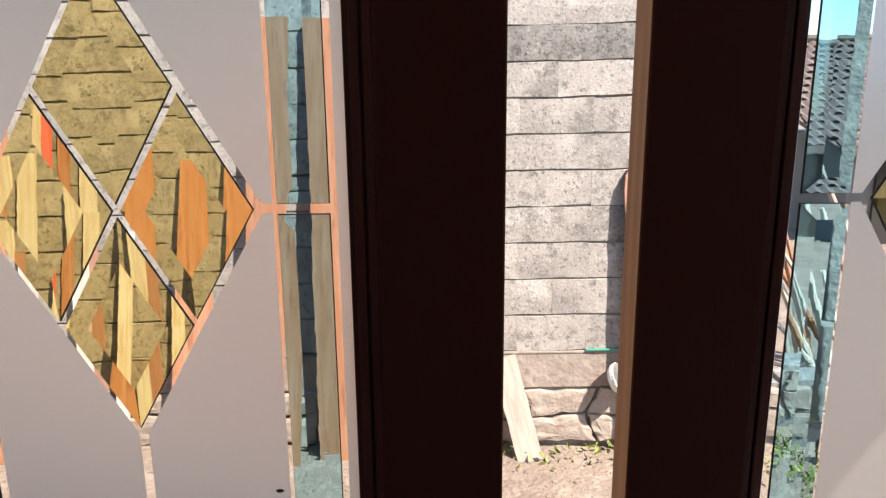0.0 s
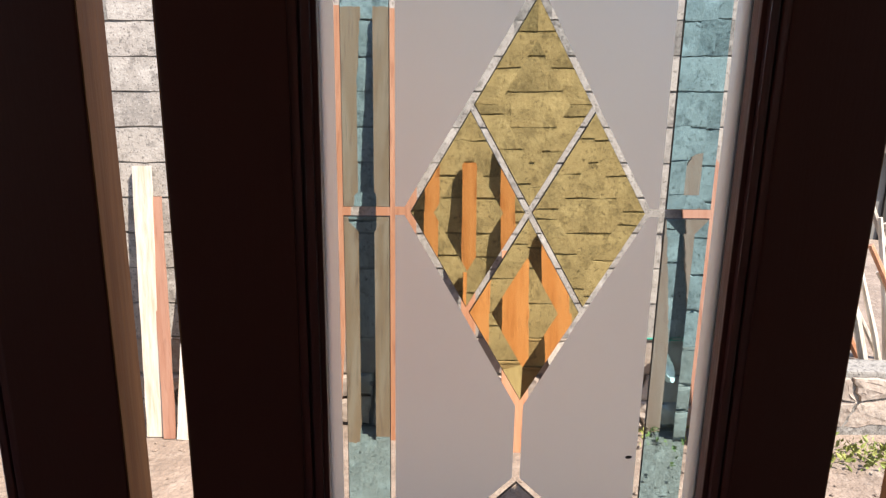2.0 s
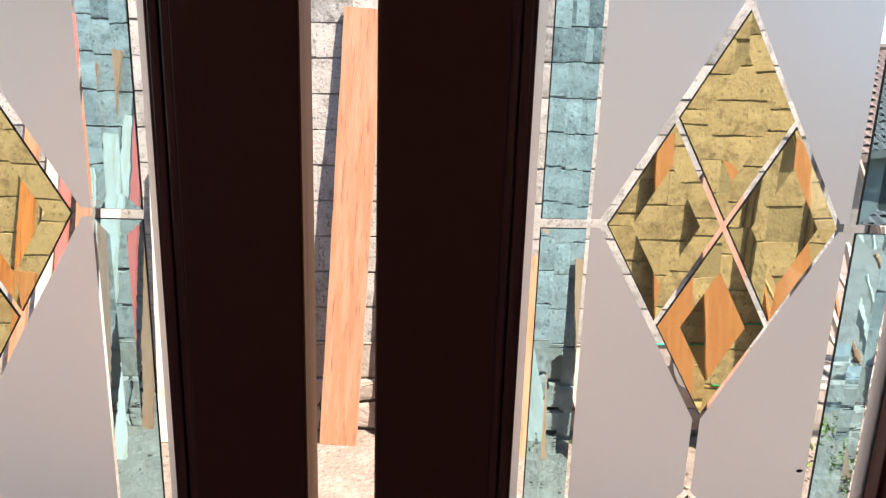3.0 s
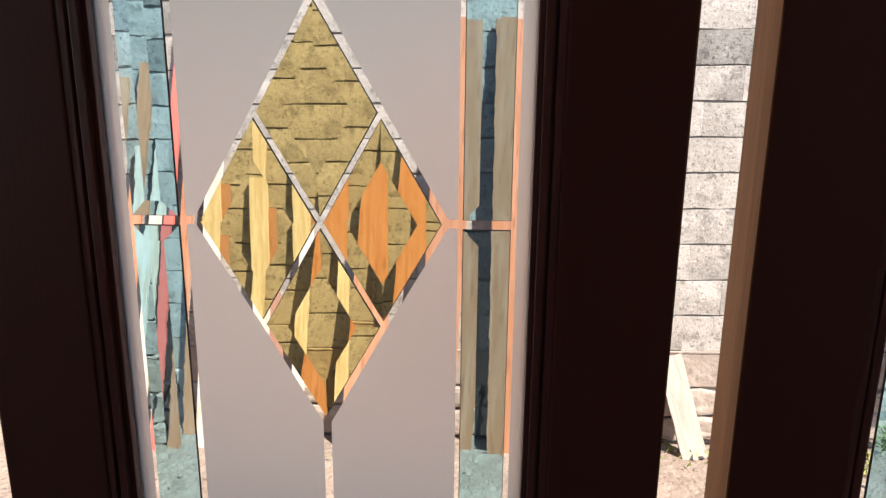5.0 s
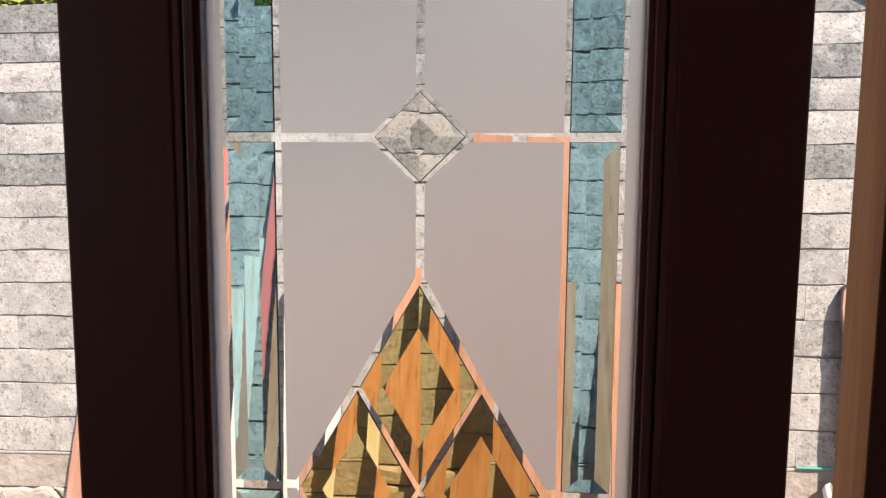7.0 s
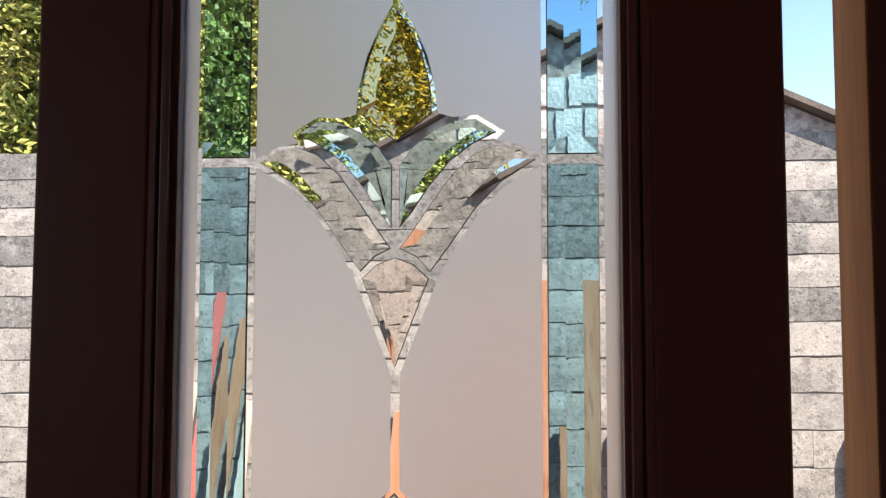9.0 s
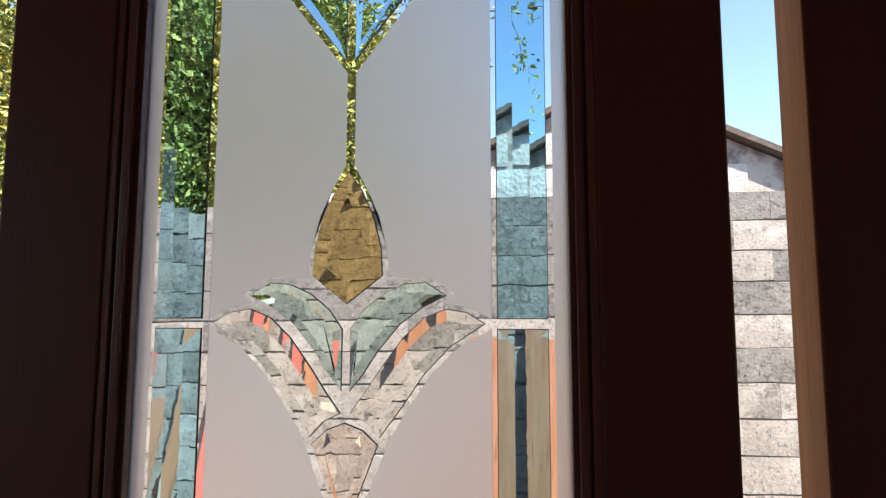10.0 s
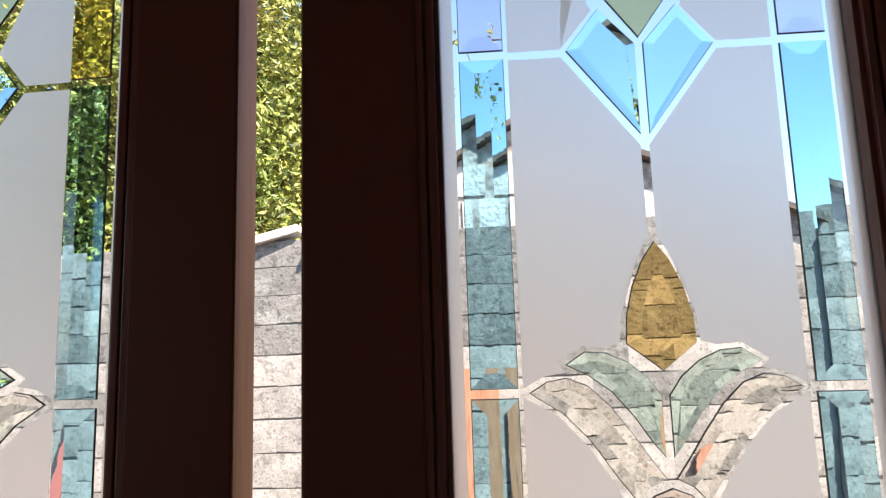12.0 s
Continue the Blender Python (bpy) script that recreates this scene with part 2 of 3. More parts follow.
def bevel_glass(loop, width, y_back, thick=0.0060, rim=0.0026):
    """A glass piece: flat back, ground slopes round the front, a flat middle."""
    bm = bmesh.new()
    inner = inset(loop, width)
    rows = [[bm.verts.new((x, y, z)) for x, z in lp] for lp, y in ((inset(loop, -0.0009), y_back), (loop, y_back - rim), (inner, y_back - thick))]
    n = len(loop)
    bm.faces.new(rows[0])
    # rim faces take the second material, which paints the edge's dark reflection
    for a, b in zip(rows, rows[1:]):
        for i in range(n):
            bm.faces.new((a[i], a[(i + 1) % n], b[(i + 1) % n], b[i])).material_index = 1 if a is rows[0] else 0
    bm.faces.new(rows[2])
    bmesh.ops.triangulate(bm, faces=[f for f in bm.faces if len(f.verts) > 4])
    return bm


def sheet(loop, y):
    bm = bmesh.new()
    bm.faces.new([bm.verts.new((x, y, z)) for x, z in loop])
    bmesh.ops.triangulate(bm, faces=bm.faces[:])
    return bm


# ---- house shell round the camera ----
FLOOR, GROUND, WALL_Y = 0.15, -0.86, 3.086
def shell(name, label, mat, boxes, category="wall"):
    bm = bmesh.new()
    for b in boxes:
        box(bm, *b)
    return tagged(part(name, bm, MAT[mat]), label, category, kind="structure")


shell("floor", "bare grey cement floor of the dim room", "floor", [(-3.0, 2.6, -3.4, 0.12, GROUND - 0.05, FLOOR)], "floor")
shell("ceiling", "plain plaster ceiling of the dim room", "plaster", [(-3.0, 2.6, -3.4, 0.12, 2.92, 3.0)], "ceiling")
shell("wall_south", "plain plaster wall behind the camera", "plaster", [(-3.0, 2.6, -3.4, -3.25, FLOOR, 2.92)])
# both side openings are unseen, added so that sky light lifts the dark stiles
shell("wall_west", "plain plaster side wall with an unseen opening added for light", "plaster", [(-3.0, -2.85, -3.25, -1.95, FLOOR, 2.92), (-3.0, -2.85, -0.85, 0.12, FLOOR, 2.92), (-3.0, -2.85, -1.95, -0.85, FLOOR, 0.5), (-3.0, -2.85, -1.95, -0.85, 2.65, 2.92)])
shell("wall_east", "plain plaster side wall with a narrow unseen opening added for light", "plaster", [(2.45, 2.6, -3.25, -1.9, FLOOR, 2.92), (2.45, 2.6, -1.55, 0.12, FLOOR, 2.92), (2.45, 2.6, -1.9, -1.55, FLOOR, 0.6), (2.45, 2.6, -1.9, -1.55, 2.6, 2.92)])
shell("wall_north", "plaster front wall with a wide doorway", "plaster", [(-2.85, -1.62, -0.06, 0.12, FLOOR, 2.92), (1.42, 2.45, -0.06, 0.12, FLOOR, 2.92), (-1.62, 1.42, -0.06, 0.12, 2.66, 2.92)])

# ---- door leaves with bevelled glass ----
HALF, STILE = 0.361, 0.119
FRONT, BACK = -0.032, 0.020     # the two faces of the leaf, from the glass
Z0, Z1 = FLOOR + 0.012, 2.60
G0, G1 = 0.352, 2.462             # the glass opening
ROWS = [0.348 + 0.366 * k for k in range(7)]      # the cross lines of the pattern
CZ = ROWS[2]                       # middle of the four large diamonds
DW, DH = 0.0645, 0.1115
KW, KH = 0.0445, 0.0435
S_IN, S_OUT = 0.148, 0.1955


def mirrored(loop):
    return [(-x, z) for x, z in reversed(loop)]


def tulip():
    """Loops of the flower, right half of each pair, z from its cross line."""
    s = 1 / 1815
    def at(points):
        return [(x * s, (436 - y) * s + ROWS[4]) for x, y in points]
    bud = at([(0, 162), (24, 195), (46, 245), (60, 300), (63, 350), (0, 400), (-63, 350), (-60, 300), (-46, 245), (-24, 195)])
    green = at([(8, 553), (8, 446), (32, 412), (66, 384), (104, 367), (142, 364), (176, 386), (136, 406), (96, 436), (58, 482), (28, 528)])
    outer = at([(245, 436), (214, 417), (178, 411), (140, 426), (102, 462), (64, 514), (36, 556), (10, 592), (38, 606), (62, 632), (96, 586), (140, 522), (186, 474)])
    base = at([(-58, 646), (-32, 622), (0, 610), (32, 622), (58, 646), (-0, 800)])
    return bud, green, outer, base


BUD, GREEN, OUTER, BASE = tulip()
TIP_Z = BASE[5][1]
VB = 2.069
KITE = [(0.005, VB + 0.012), (0.078, ROWS[5]), (0.042, ROWS[5] + 0.046), (0.005, ROWS[5] + 0.004)]
AMBER_TOP = [(0, ROWS[5] + 0.012), (0.072, ROWS[5] + 0.112), (0, ROWS[5] + 0.212), (-0.072, ROWS[5] + 0.112)]


def frost_cells():
    """The frosted fields right of the middle; the left ones mirror them."""
    e, g = S_IN - 0.006, 0.0045     # towards the strips; half of a clear line
    z = ROWS
    cells = []
    low = [(g, G0), (e, G0), (e, z[0] - g), (g, z[0] - g)]
    cells.append(low)
    cells.append([(g, z[0] + g), (e, z[0] + g), (e, z[1] - g), (KW + 0.004, z[1] - g), (g, z[1] - KH - 0.003)])
    cells.append([(KW + 0.004, z[1] + g), (e, z[1] + g), (e, z[2] - g), (2 * DW + 0.003, z[2] - g), (DW + 0.003, z[2] - DH - 0.003), (g, z[2] - 2 * DH - 0.003), (g, z[1] + KH + 0.003)])
    cells.append([(2 * DW + 0.003, z[2] + g), (e, z[2] + g), (e, z[3] - g), (KW + 0.004, z[3] - g), (g, z[3] - KH - 0.003), (g, z[2] + 2 * DH + 0.003), (DW + 0.003, z[2] + DH + 0.003)])
    grown = inset(OUTER, -0.006)
    gb = inset(BASE, -0.006)
    cells.append([(KW + 0.004, z[3] + g), (e, z[3] + g), (e, z[4] - g), (grown[0][0] - 0.004, z[4] - g), grown[12], grown[11], grown[10], (gb[4][0] + 0.003, gb[4][1]), (g, TIP_Z - 0.008), (g, z[3] + KH + 0.003)])
    gg, bd = inset(GREEN, -0.006), inset(BUD, -0.005)
    cells.append([(grown[0][0] - 0.004, z[4] + g), (e, z[4] + g), (e, z[5] - g), (KITE[1][0] + 0.006, z[5] - g), (g, VB), (g, BUD[0][1] + 0.008), bd[1], bd[2], bd[3], (bd[4][0] + 0.001, bd[4][1] + 0.003), gg[4], gg[5], (gg[6][0] - 0.002, gg[6][1] + 0.002), grown[2], grown[1]])
    cells.append([(KITE[1][0] + 0.006, z[5] + g), (e, z[5] + g), (e, G1), (g, G1), (g, AMBER_TOP[2][1] + 0.004), (AMBER_TOP[1][0] + 0.005, AMBER_TOP[1][1]), (KITE[2][0] + 0.006, KITE[2][1] + 0.002)])
    return cells


def door_leaf(left, right, top_strip, strip_label, slant=0.0, front=FRONT):
    """left, right: half widths of the leaf; slant: how far its right edge is planed back at the front; top_strip: the glass of the two highest strips."""
    leaf = thing("door_leaf", "dark brown wooden door with amber, pale blue and frosted glass", "door", "door leaves")
    wood = MAT["stile"]
    b = HALF - STILE
    for s, edge in ((-1, left), (1, right)):
        x0, x1 = sorted((s * edge, s * b))
        body = one_box(x0, x1, front, BACK, Z0, Z1, 0.002)
        skin = one_box(*sorted((s * edge - s * 0.001, s * edge + s * 0.0015)), front + 0.0015, BACK - 0.0015, Z0 + 0.002, Z1 - 0.002)
        for bm in (body, skin):
            for v in bm.verts:
                if s > 0 and v.co.x > edge - 0.01 and v.co.y < 0:
                    v.co.x -= slant
        st = part("stile", body, wood, leaf)
        # the outer edge of the stile is left raw
        part("raw_edge", skin, MAT["raw_edge"], st, "unstained orange-brown wooden edge")
    part("bottom_rail", one_box(-b, b, front, BACK, Z0, G0 - 0.012, 0.002), wood, leaf)
    part("top_rail", one_box(-b, b, front, BACK, G1 + 0.012, Z1, 0.002), wood, leaf)
    # stepped glazing beads on both faces: an outer fillet, a groove, a rounded step, a thin lip
    for s in (-1, 1):
        for face in (-1, 1):
            near, far = (front + 0.001, -0.0045) if face < 0 else (BACK - 0.001, 0.0045)
            bm = bmesh.new()
            for w0, w1, drop in ((0.0, 0.0085, 0.0012), (0.0085, 0.0120, 0.007), (0.0120, 0.0205, 0.002), (0.0205, 0.0265, 0.009 if face < 0 else 0.006)):
                x0, x1 = sorted((s * (b - w1), s * (b - w0)))
                box(bm, x0, x1, *sorted((near - face * drop, far)), G0 - 0.012, G1 + 0.012, 0.0011)
            part("glazing_bead", bm, MAT["bead"], leaf, "stepped red-brown glazing bead")
    for z0, z1 in ((G0 - 0.012, G0), (G1, G1 + 0.012)):
        for y0, y1 in ((front + 0.001, -0.0045), (0.0045, BACK - 0.001)):
            part("glazing_bead", one_box(-b + 0.027, b - 0.027, y0, y1, z0, z1, 0.0015), wood, leaf)
    pane = part("glass_pane", one_box(-b - 0.004, b + 0.004, -0.0015, 0.0025, G0 - 0.006, G1 + 0.006), MAT["clear"], leaf, "clear glass sheet")
    pane.visible_shadow = False
    # frosted fields and the frosted border along the frame
    for cell in frost_cells():
        for lp in (cell, mirrored(cell)):
            part("frosted_field", sheet(lp, 0.0033), MAT["frost"], pane, "sandblasted pinkish-white frosting").visible_shadow = False
    for s in (-1, 1):
        x0, x1 = sorted((s * (S_OUT + 0.007), s * b))
        part("frosted_border", sheet([(x0, G0), (x1, G0), (x1, G1), (x0, G1)], 0.0033), MAT["frost"], pane, "sandblasted frosted border").visible_shadow = False

    def piece(name, loop, width, mat, label, thick=0.0060):
        ob = part(name, bevel_glass(loop, width, -0.0019, thick), MAT[mat], leaf, label)
        ob.data.materials.append(MAT["dark_rim_and_speck"])
        ob.visible_shadow = False

    for dx, dz in ((0, DH), (0, -DH), (-DW, 0), (DW, 0)):
        lp = inset([(dx, CZ + dz - DH), (dx + DW, CZ + dz), (dx, CZ + dz + DH), (dx - DW, CZ + dz)], 0.0036)
        piece("amber_diamond", lp, 0.0205, "amber", "amber bevelled glass diamond", 0.0060)
    for k in (1, 3):
        lp = [(0, ROWS[k] - KH), (KW, ROWS[k]), (0, ROWS[k] + KH), (-KW, ROWS[k])]
        piece("small_diamond", lp, 0.018, "bevel", "small clear bevelled diamond")
    for k in range(-1, 6):
        lo, hi = (ROWS[k] + 0.0055, ROWS[k + 1] - 0.0055) if k >= 0 else (G0 + 0.004, ROWS[0] - 0.0055)
        if k == 5:
            hi = G1 - 0.004
        if hi - lo < 0.03:
            continue
        for s in (-1, 1):
            x0, x1 = sorted((s * S_IN, s * S_OUT))
            mat, lab = (top_strip, strip_label) if k == 5 else ("blue", "pale blue bevelled glass strip")
            piece("glass_strip", [(x0, lo), (x1, lo), (x1, hi), (x0, hi)], 0.0155, mat, lab, 0.0054)
    piece("flower_bud", BUD, 0.0145, "deep_amber", "amber bevelled glass bud")
    piece("flower_base", BASE, 0.011, "pink", "pinkish bevelled glass calyx")
    for f in (lambda q: q, mirrored):
        piece("inner_petal", f(GREEN), 0.0085, "green", "pale green bevelled glass petal")
        piece("outer_petal", f(OUTER), 0.0105, "bevel", "clear bevelled glass petal")
        piece("kite", f(KITE), 0.010, "kite_blue", "pale blue bevelled glass kite")
    piece("amber_diamond", AMBER_TOP, 0.0205, "amber", "amber bevelled glass diamond")
    return leaf


door_leaf(0.354, 0.362, "amber", "amber bevelled glass strip", 0.003, -0.025).matrix_world = pose(-0.796, 0, 0)
middle_leaf = door_leaf(0.364, 0.355, "lavender", "lavender bevelled glass strip")
middle_leaf.matrix_world = pose(0.0, 0.022, 0, 0, 0, 2.65)
part("speck", bevel_glass([(0.132 + 0.0032 * math.cos(k), 0.789 + 0.0014 * math.sin(k)) for k in range(6)], 0.0004, -0.0018, 0.001, 0.0005), MAT["dark_rim_and_speck"], middle_leaf, "dark paint speck")
door_leaf(HALF, 0.355, "amber", "amber bevelled glass strip").matrix_world = pose(0.852, 0.085, 0, 0, 0, 1.0)
tagged(part("door_head", one_box(-1.62, 1.42, -0.035, 0.06, Z1 + 0.004, 2.66), MAT["stile"]), "dark-stained wooden head of the doorway", "door frame", kind="structure")
tagged(part("threshold", one_box(-1.62, 1.42, -0.05, 0.08, FLOOR - 0.02, FLOOR + 0.01), MAT["stile"]), "dark wooden threshold under the door leaves", "threshold", kind="structure")

# ---- ground ----
def terrain():
    """One sheet: fine near the house, coarse out to the horizon."""
    bm = bmesh.new()
    xs = [-900, -200, -60, -20, -9] + [-6 + 0.12 * i for i in range(101)] + [9, 20, 60, 200, 900]
    ys = [-900, -200, -60, -20, -4, -0.5] + [0.0 + 0.1 * i for i in range(61)] + [8, 12, 20, 60, 200, 900]
    grid = []
    for y in ys:
        row = []
        for x in xs:
            near = abs(x) < 7 and -0.2 < y < 6.2
            h = (noise.noise(Vector((x * 1.3, y * 1.3, 0))) * 0.02 + noise.noise(Vector((x * 6, y * 6, 3))) * 0.010) if near else 0
            row.append(bm.verts.new((x, y, GROUND + h)))
        grid.append(row)
    for a, b in zip(grid, grid[1:]):
        for i in range(len(xs) - 1):
            bm.faces.new((a[i], a[i + 1], b[i + 1], b[i]))
    return bm


tagged(part("ground", terrain(), MAT["ground"]), "dry pinkish-brown trodden earth of the yard", "ground", kind="structure")

# ---- block wall across the yard ----
TOP, FOOT, COURSE, BLOCK = 2.50, -0.301, 0.2, 0.415
HEIGHTS = [0.2275 - 0.0045 * k for k in range(14)]      # the courses get lower towards the top
def lift(x):
    """The courses climb a little along the yard."""
    return 0.0149 * (x + 3.5)


def climbing(bm):
    """Shears a bmesh or a mesh along that climb."""
    for v in (bm.verts if isinstance(bm, bmesh.types.BMesh) else bm.vertices):
        v.co.z += lift(v.co.x)
    return bm



yard_wall = thing("wall_yard", "weathered grey concrete-block yard wall with uneven mortar joints", "wall", kind="structure")
part("mortar_core", climbing(one_box(-5.2, 1.97, WALL_Y + 0.012, WALL_Y + 0.13, FOOT, FOOT + sum(HEIGHTS) - 0.006)), MAT["mortar"], yard_wall, "rough grey mortar")


def block_mesh(w, h, d, seed):
    """A rough block: front face split and jittered, edges worn."""
    rng = random.Random(seed)
    bm = bmesh.new()
    xs, zs = [-w / 2, -w / 6, w / 6, w / 2], [-h / 2, 0, h / 2]
    j = lambda a: rng.uniform(-a, a)
    front = [[bm.verts.new((x + (j(0.004) if ix in (1, 2) else 0), j(0.0035 if ix in (1, 2) else 0.0008) + (0.0025 if iz in (0, 2) else 0), z + j(0.0055))) for ix, x in enumerate(xs)] for iz, z in enumerate(zs)]
    back = [[bm.verts.new((x, d, z)) for x in (xs[0], xs[3])] for z in (zs[0], zs[2])]
    for a, b in zip(front, front[1:]):
        for i in range(3):
            bm.faces.new((a[i], a[i + 1], b[i + 1], b[i]))
    bm.faces.new((*front[0], back[0][1], back[0][0]))
    bm.faces.new((*front[2], back[1][1], back[1][0]))
    bm.faces.new((front[0][0], front[1][0], front[2][0], back[1][0], back[0][0]))
    bm.faces.new((front[0][3], front[1][3], front[2][3], back[1][1], back[0][1]))
    return bm


BLOCKS = [mesh_of(block_mesh(BLOCK - 0.0006, COURSE - 0.011, 0.03, 40 + k), "block", MAT["block"]) for k in range(8)]
LIMED = [mesh_of(block_mesh(BLOCK - 0.0006, COURSE - 0.011, 0.03, 140 + k), "block", MAT["limed_block"]) for k in range(8)]
WHITES = [mesh_of(block_mesh(BLOCK - 0.012, COURSE - 0.013, 0.03, 70 + k), "block", MAT["white_block"]) for k in range(4)]


def lay(meshes, x, z, parent, rng, height=COURSE, width=1.0):
    ob = new("block", meshes[rng.randrange(len(meshes))])
    ob.location = (x, WALL_Y + rng.uniform(-0.0012, 0.0012), z)
    ob.rotation_euler = (0, -0.0149 + rng.uniform(-0.004, 0.004), 0)
    ob.scale = (width, 1, height / COURSE)
    ob.parent = parent


rng = random.Random(5)
for row in range(14):
    for i in range(-13, 5):
        x = 0.06 + (i + (row % 2) * 0.5) * BLOCK
        if x + BLOCK / 2 < 1.99:
            kind = LIMED if rng.random() < (1.0 if row < 8 else 0.6 if row < 10 else 0.12) else BLOCKS
            lay(kind, x, FOOT + sum(HEIGHTS[:row]) + HEIGHTS[row] / 2 + lift(x), yard_wall, rng, HEIGHTS[row])

# the whitewashed gable that rises from the wall
gable = thing("wall_gable", "whitewashed block gable of a neighbouring building above the yard wall", "wall", kind="structure")
AX, AZ, ML, MR = -0.03, 3.17, 0.55, 0.455


def gable_body(y0, y1, grow):
    bm = bmesh.new()
    prof = [(AX - (AZ - TOP) / ML - grow, TOP + 0.002), (AX, AZ + grow * 0.5), (AX + (AZ - TOP) / MR + grow, TOP + 0.002)]
    a, b = [[bm.verts.new((x, y, z)) for x, z in prof] for y in (y0, y1)]
    bm.faces.new(a)
    bm.faces.new(b)
    for i in range(3):
        bm.faces.new((a[i], a[(i + 1) % 3], b[(i + 1) % 3], b[i]))
    return bm


part("gable_core", gable_body(WALL_Y + 0.014, WALL_Y + 0.13, 0), MAT["stained_white"], gable)
for row in range(4):
    z = TOP + 0.004 + (row + 0.5) * COURSE
    for i in range(-5, 6):
        x = 0.16 + (i + (row % 2) * 0.5) * BLOCK
        t = z + COURSE * 0.35
        if AX - (AZ - t) / ML < x - 0.1 and x + 0.1 < AX + (AZ - t) / MR:
            lay(WHITES, x + rng.uniform(-0.02, 0.02), z, gable, rng, COURSE * rng.uniform(0.9, 1.0), rng.uniform(0.80, 1.0))
for s, m in ((-1, ML), (1, MR)):
    run = (AZ - TOP) / m + 0.15
    bm = bmesh.new()
    foot_x, foot_z = AX + s * run, AZ - run * m
    prof = [(AX, AZ + 0.012), (AX, AZ + 0.048), (foot_x, foot_z + 0.048), (foot_x, foot_z + 0.012)]
    a, b = [[bm.verts.new((x, yy, z)) for x, z in prof] for yy in (WALL_Y - 0.07, WALL_Y + 0.6)]
    bm.faces.new(a)
    bm.faces.new(b)
    for i in range(4):
        bm.faces.new((a[i], a[(i + 1) % 4], b[(i + 1) % 4], b[i]))
    part("rake_board", bm, MAT["rake"], gable, "dark weathered roof edge")

bm = one_box(-0.17, 0.17, -0.05, 0.14, 0, 0.05, 0.006)
bm.transform(pose(-1.62, WALL_Y, TOP + 0.005, 0, -14, 5))
tagged(part("coping_slab", bm, MAT["white_block"]), "broken pale coping slab tilted on the wall top", "slab")

# footing of rough stones under the wall
footing = thing("wall_footing", "cracked rubble-stone footing under the block wall", "footing", kind="structure")
part("footing_core", climbing(one_box(-5.2, 5.5, WALL_Y + 0.012, WALL_Y + 0.16, GROUND - 0.12, FOOT - 0.235)), MAT["mortar"], footing)
part("cement_band", climbing(one_box(-5.2, 1.95, WALL_Y - 0.003, WALL_Y + 0.12, FOOT - 0.234, FOOT - 0.016, 0.004)), MAT["stone"], footing, "rough cement band")


def slab_stone(corners, gap, rng):
    """A flat-faced stone between four corners (x, z), its edges wandering."""
    bm = bmesh.new()
    n = 5
    ring = []
    for (x0, z0), (x1, z1) in zip(corners, corners[1:] + corners[:1]):
        for i in range(n):
            f = i / n
            j = rng.uniform(-0.012, 0.012) if i else 0
            nx, nz = z1 - z0, x0 - x1
            q = math.hypot(nx, nz)
            ring.append((x0 + (x1 - x0) * f + nx / q * j, z0 + (z1 - z0) * f + nz / q * j))
    cx, cz = sum(p[0] for p in ring) / len(ring), sum(p[1] for p in ring) / len(ring)
    k = len(ring)
    rows = []
    for s, yy in ((gap, 0.10), (gap, 0.012), (gap + 0.006, 0.0), (0.05, -0.005)):
        rows.append([])
        for x, z in ring:
            d = math.hypot(x - cx, z - cz)
            g = 1 - s / d
            rows[-1].append(bm.verts.new((cx + (x - cx) * g, yy + rng.uniform(-0.004, 0.004), cz + (z - cz) * g)))
    for a, b in zip(rows, rows[1:]):
        for i in range(k):
            bm.faces.new((a[i], a[(i + 1) % k], b[(i + 1) % k], b[i]))
    bm.faces.new(rows[3])
    bm.faces.new(rows[0])
    return bm


columns = 25
lines = [[(-5.1 + 0.42 * i + rng.uniform(-0.09, 0.09) * (0 < i < columns), z + rng.uniform(-a, a)) for i in range(columns + 1)] for z, a in ((GROUND - 0.03, 0), (GROUND + 0.15, 0.045), (FOOT - 0.238, 0.012))]
for low, high in zip(lines, lines[1:]):
    for i in range(columns):
        ob = part("stone", slab_stone([low[i], low[i + 1], high[i + 1], high[i]], rng.uniform(0.006, 0.018), rng), MAT["stone"], footing)
        climbing(ob.data)
        ob.location = (0, WALL_Y - 0.020 + rng.uniform(-0.012, 0.008), 0)
tagged(part("footing_cap", climbing(one_box(-5.2, 1.95, WALL_Y - 0.007, WALL_Y + 0.11, FOOT - 0.014, FOOT - 0.001, 0.003)), MAT["stone"]), "thin cement ledge between wall and footing", "ledge", kind="structure")
tagged(part("low_wall", one_box(2.3, 5.5, WALL_Y - 0.01, WALL_Y + 0.2, GROUND - 0.04, -0.42, 0.015), MAT["block"]), "low grey concrete kerb wall beyond the post", "wall", kind="structure")

# concrete post at the end of the wall
post = thing("concrete_post", "tall grey concrete post at the end of the wall", "post")
part("shaft", one_box(2.0, 2.108, WALL_Y - 0.05, WALL_Y + 0.1, 0.03, 2.45, 0.006), MAT["post"], post)
part("backing_board", one_box(1.974, 1.997, WALL_Y - 0.02, WALL_Y + 0.06, 0.03, 2.40, 0.002), MAT["grey_plank"], post, "thin grey strip between wall and post")
part("base_block", one_box(1.958, 2.13, WALL_Y - 0.12, WALL_Y + 0.12, FOOT - 0.236, 0.026, 0.012), MAT["post"], post, "pale chipped concrete base block")


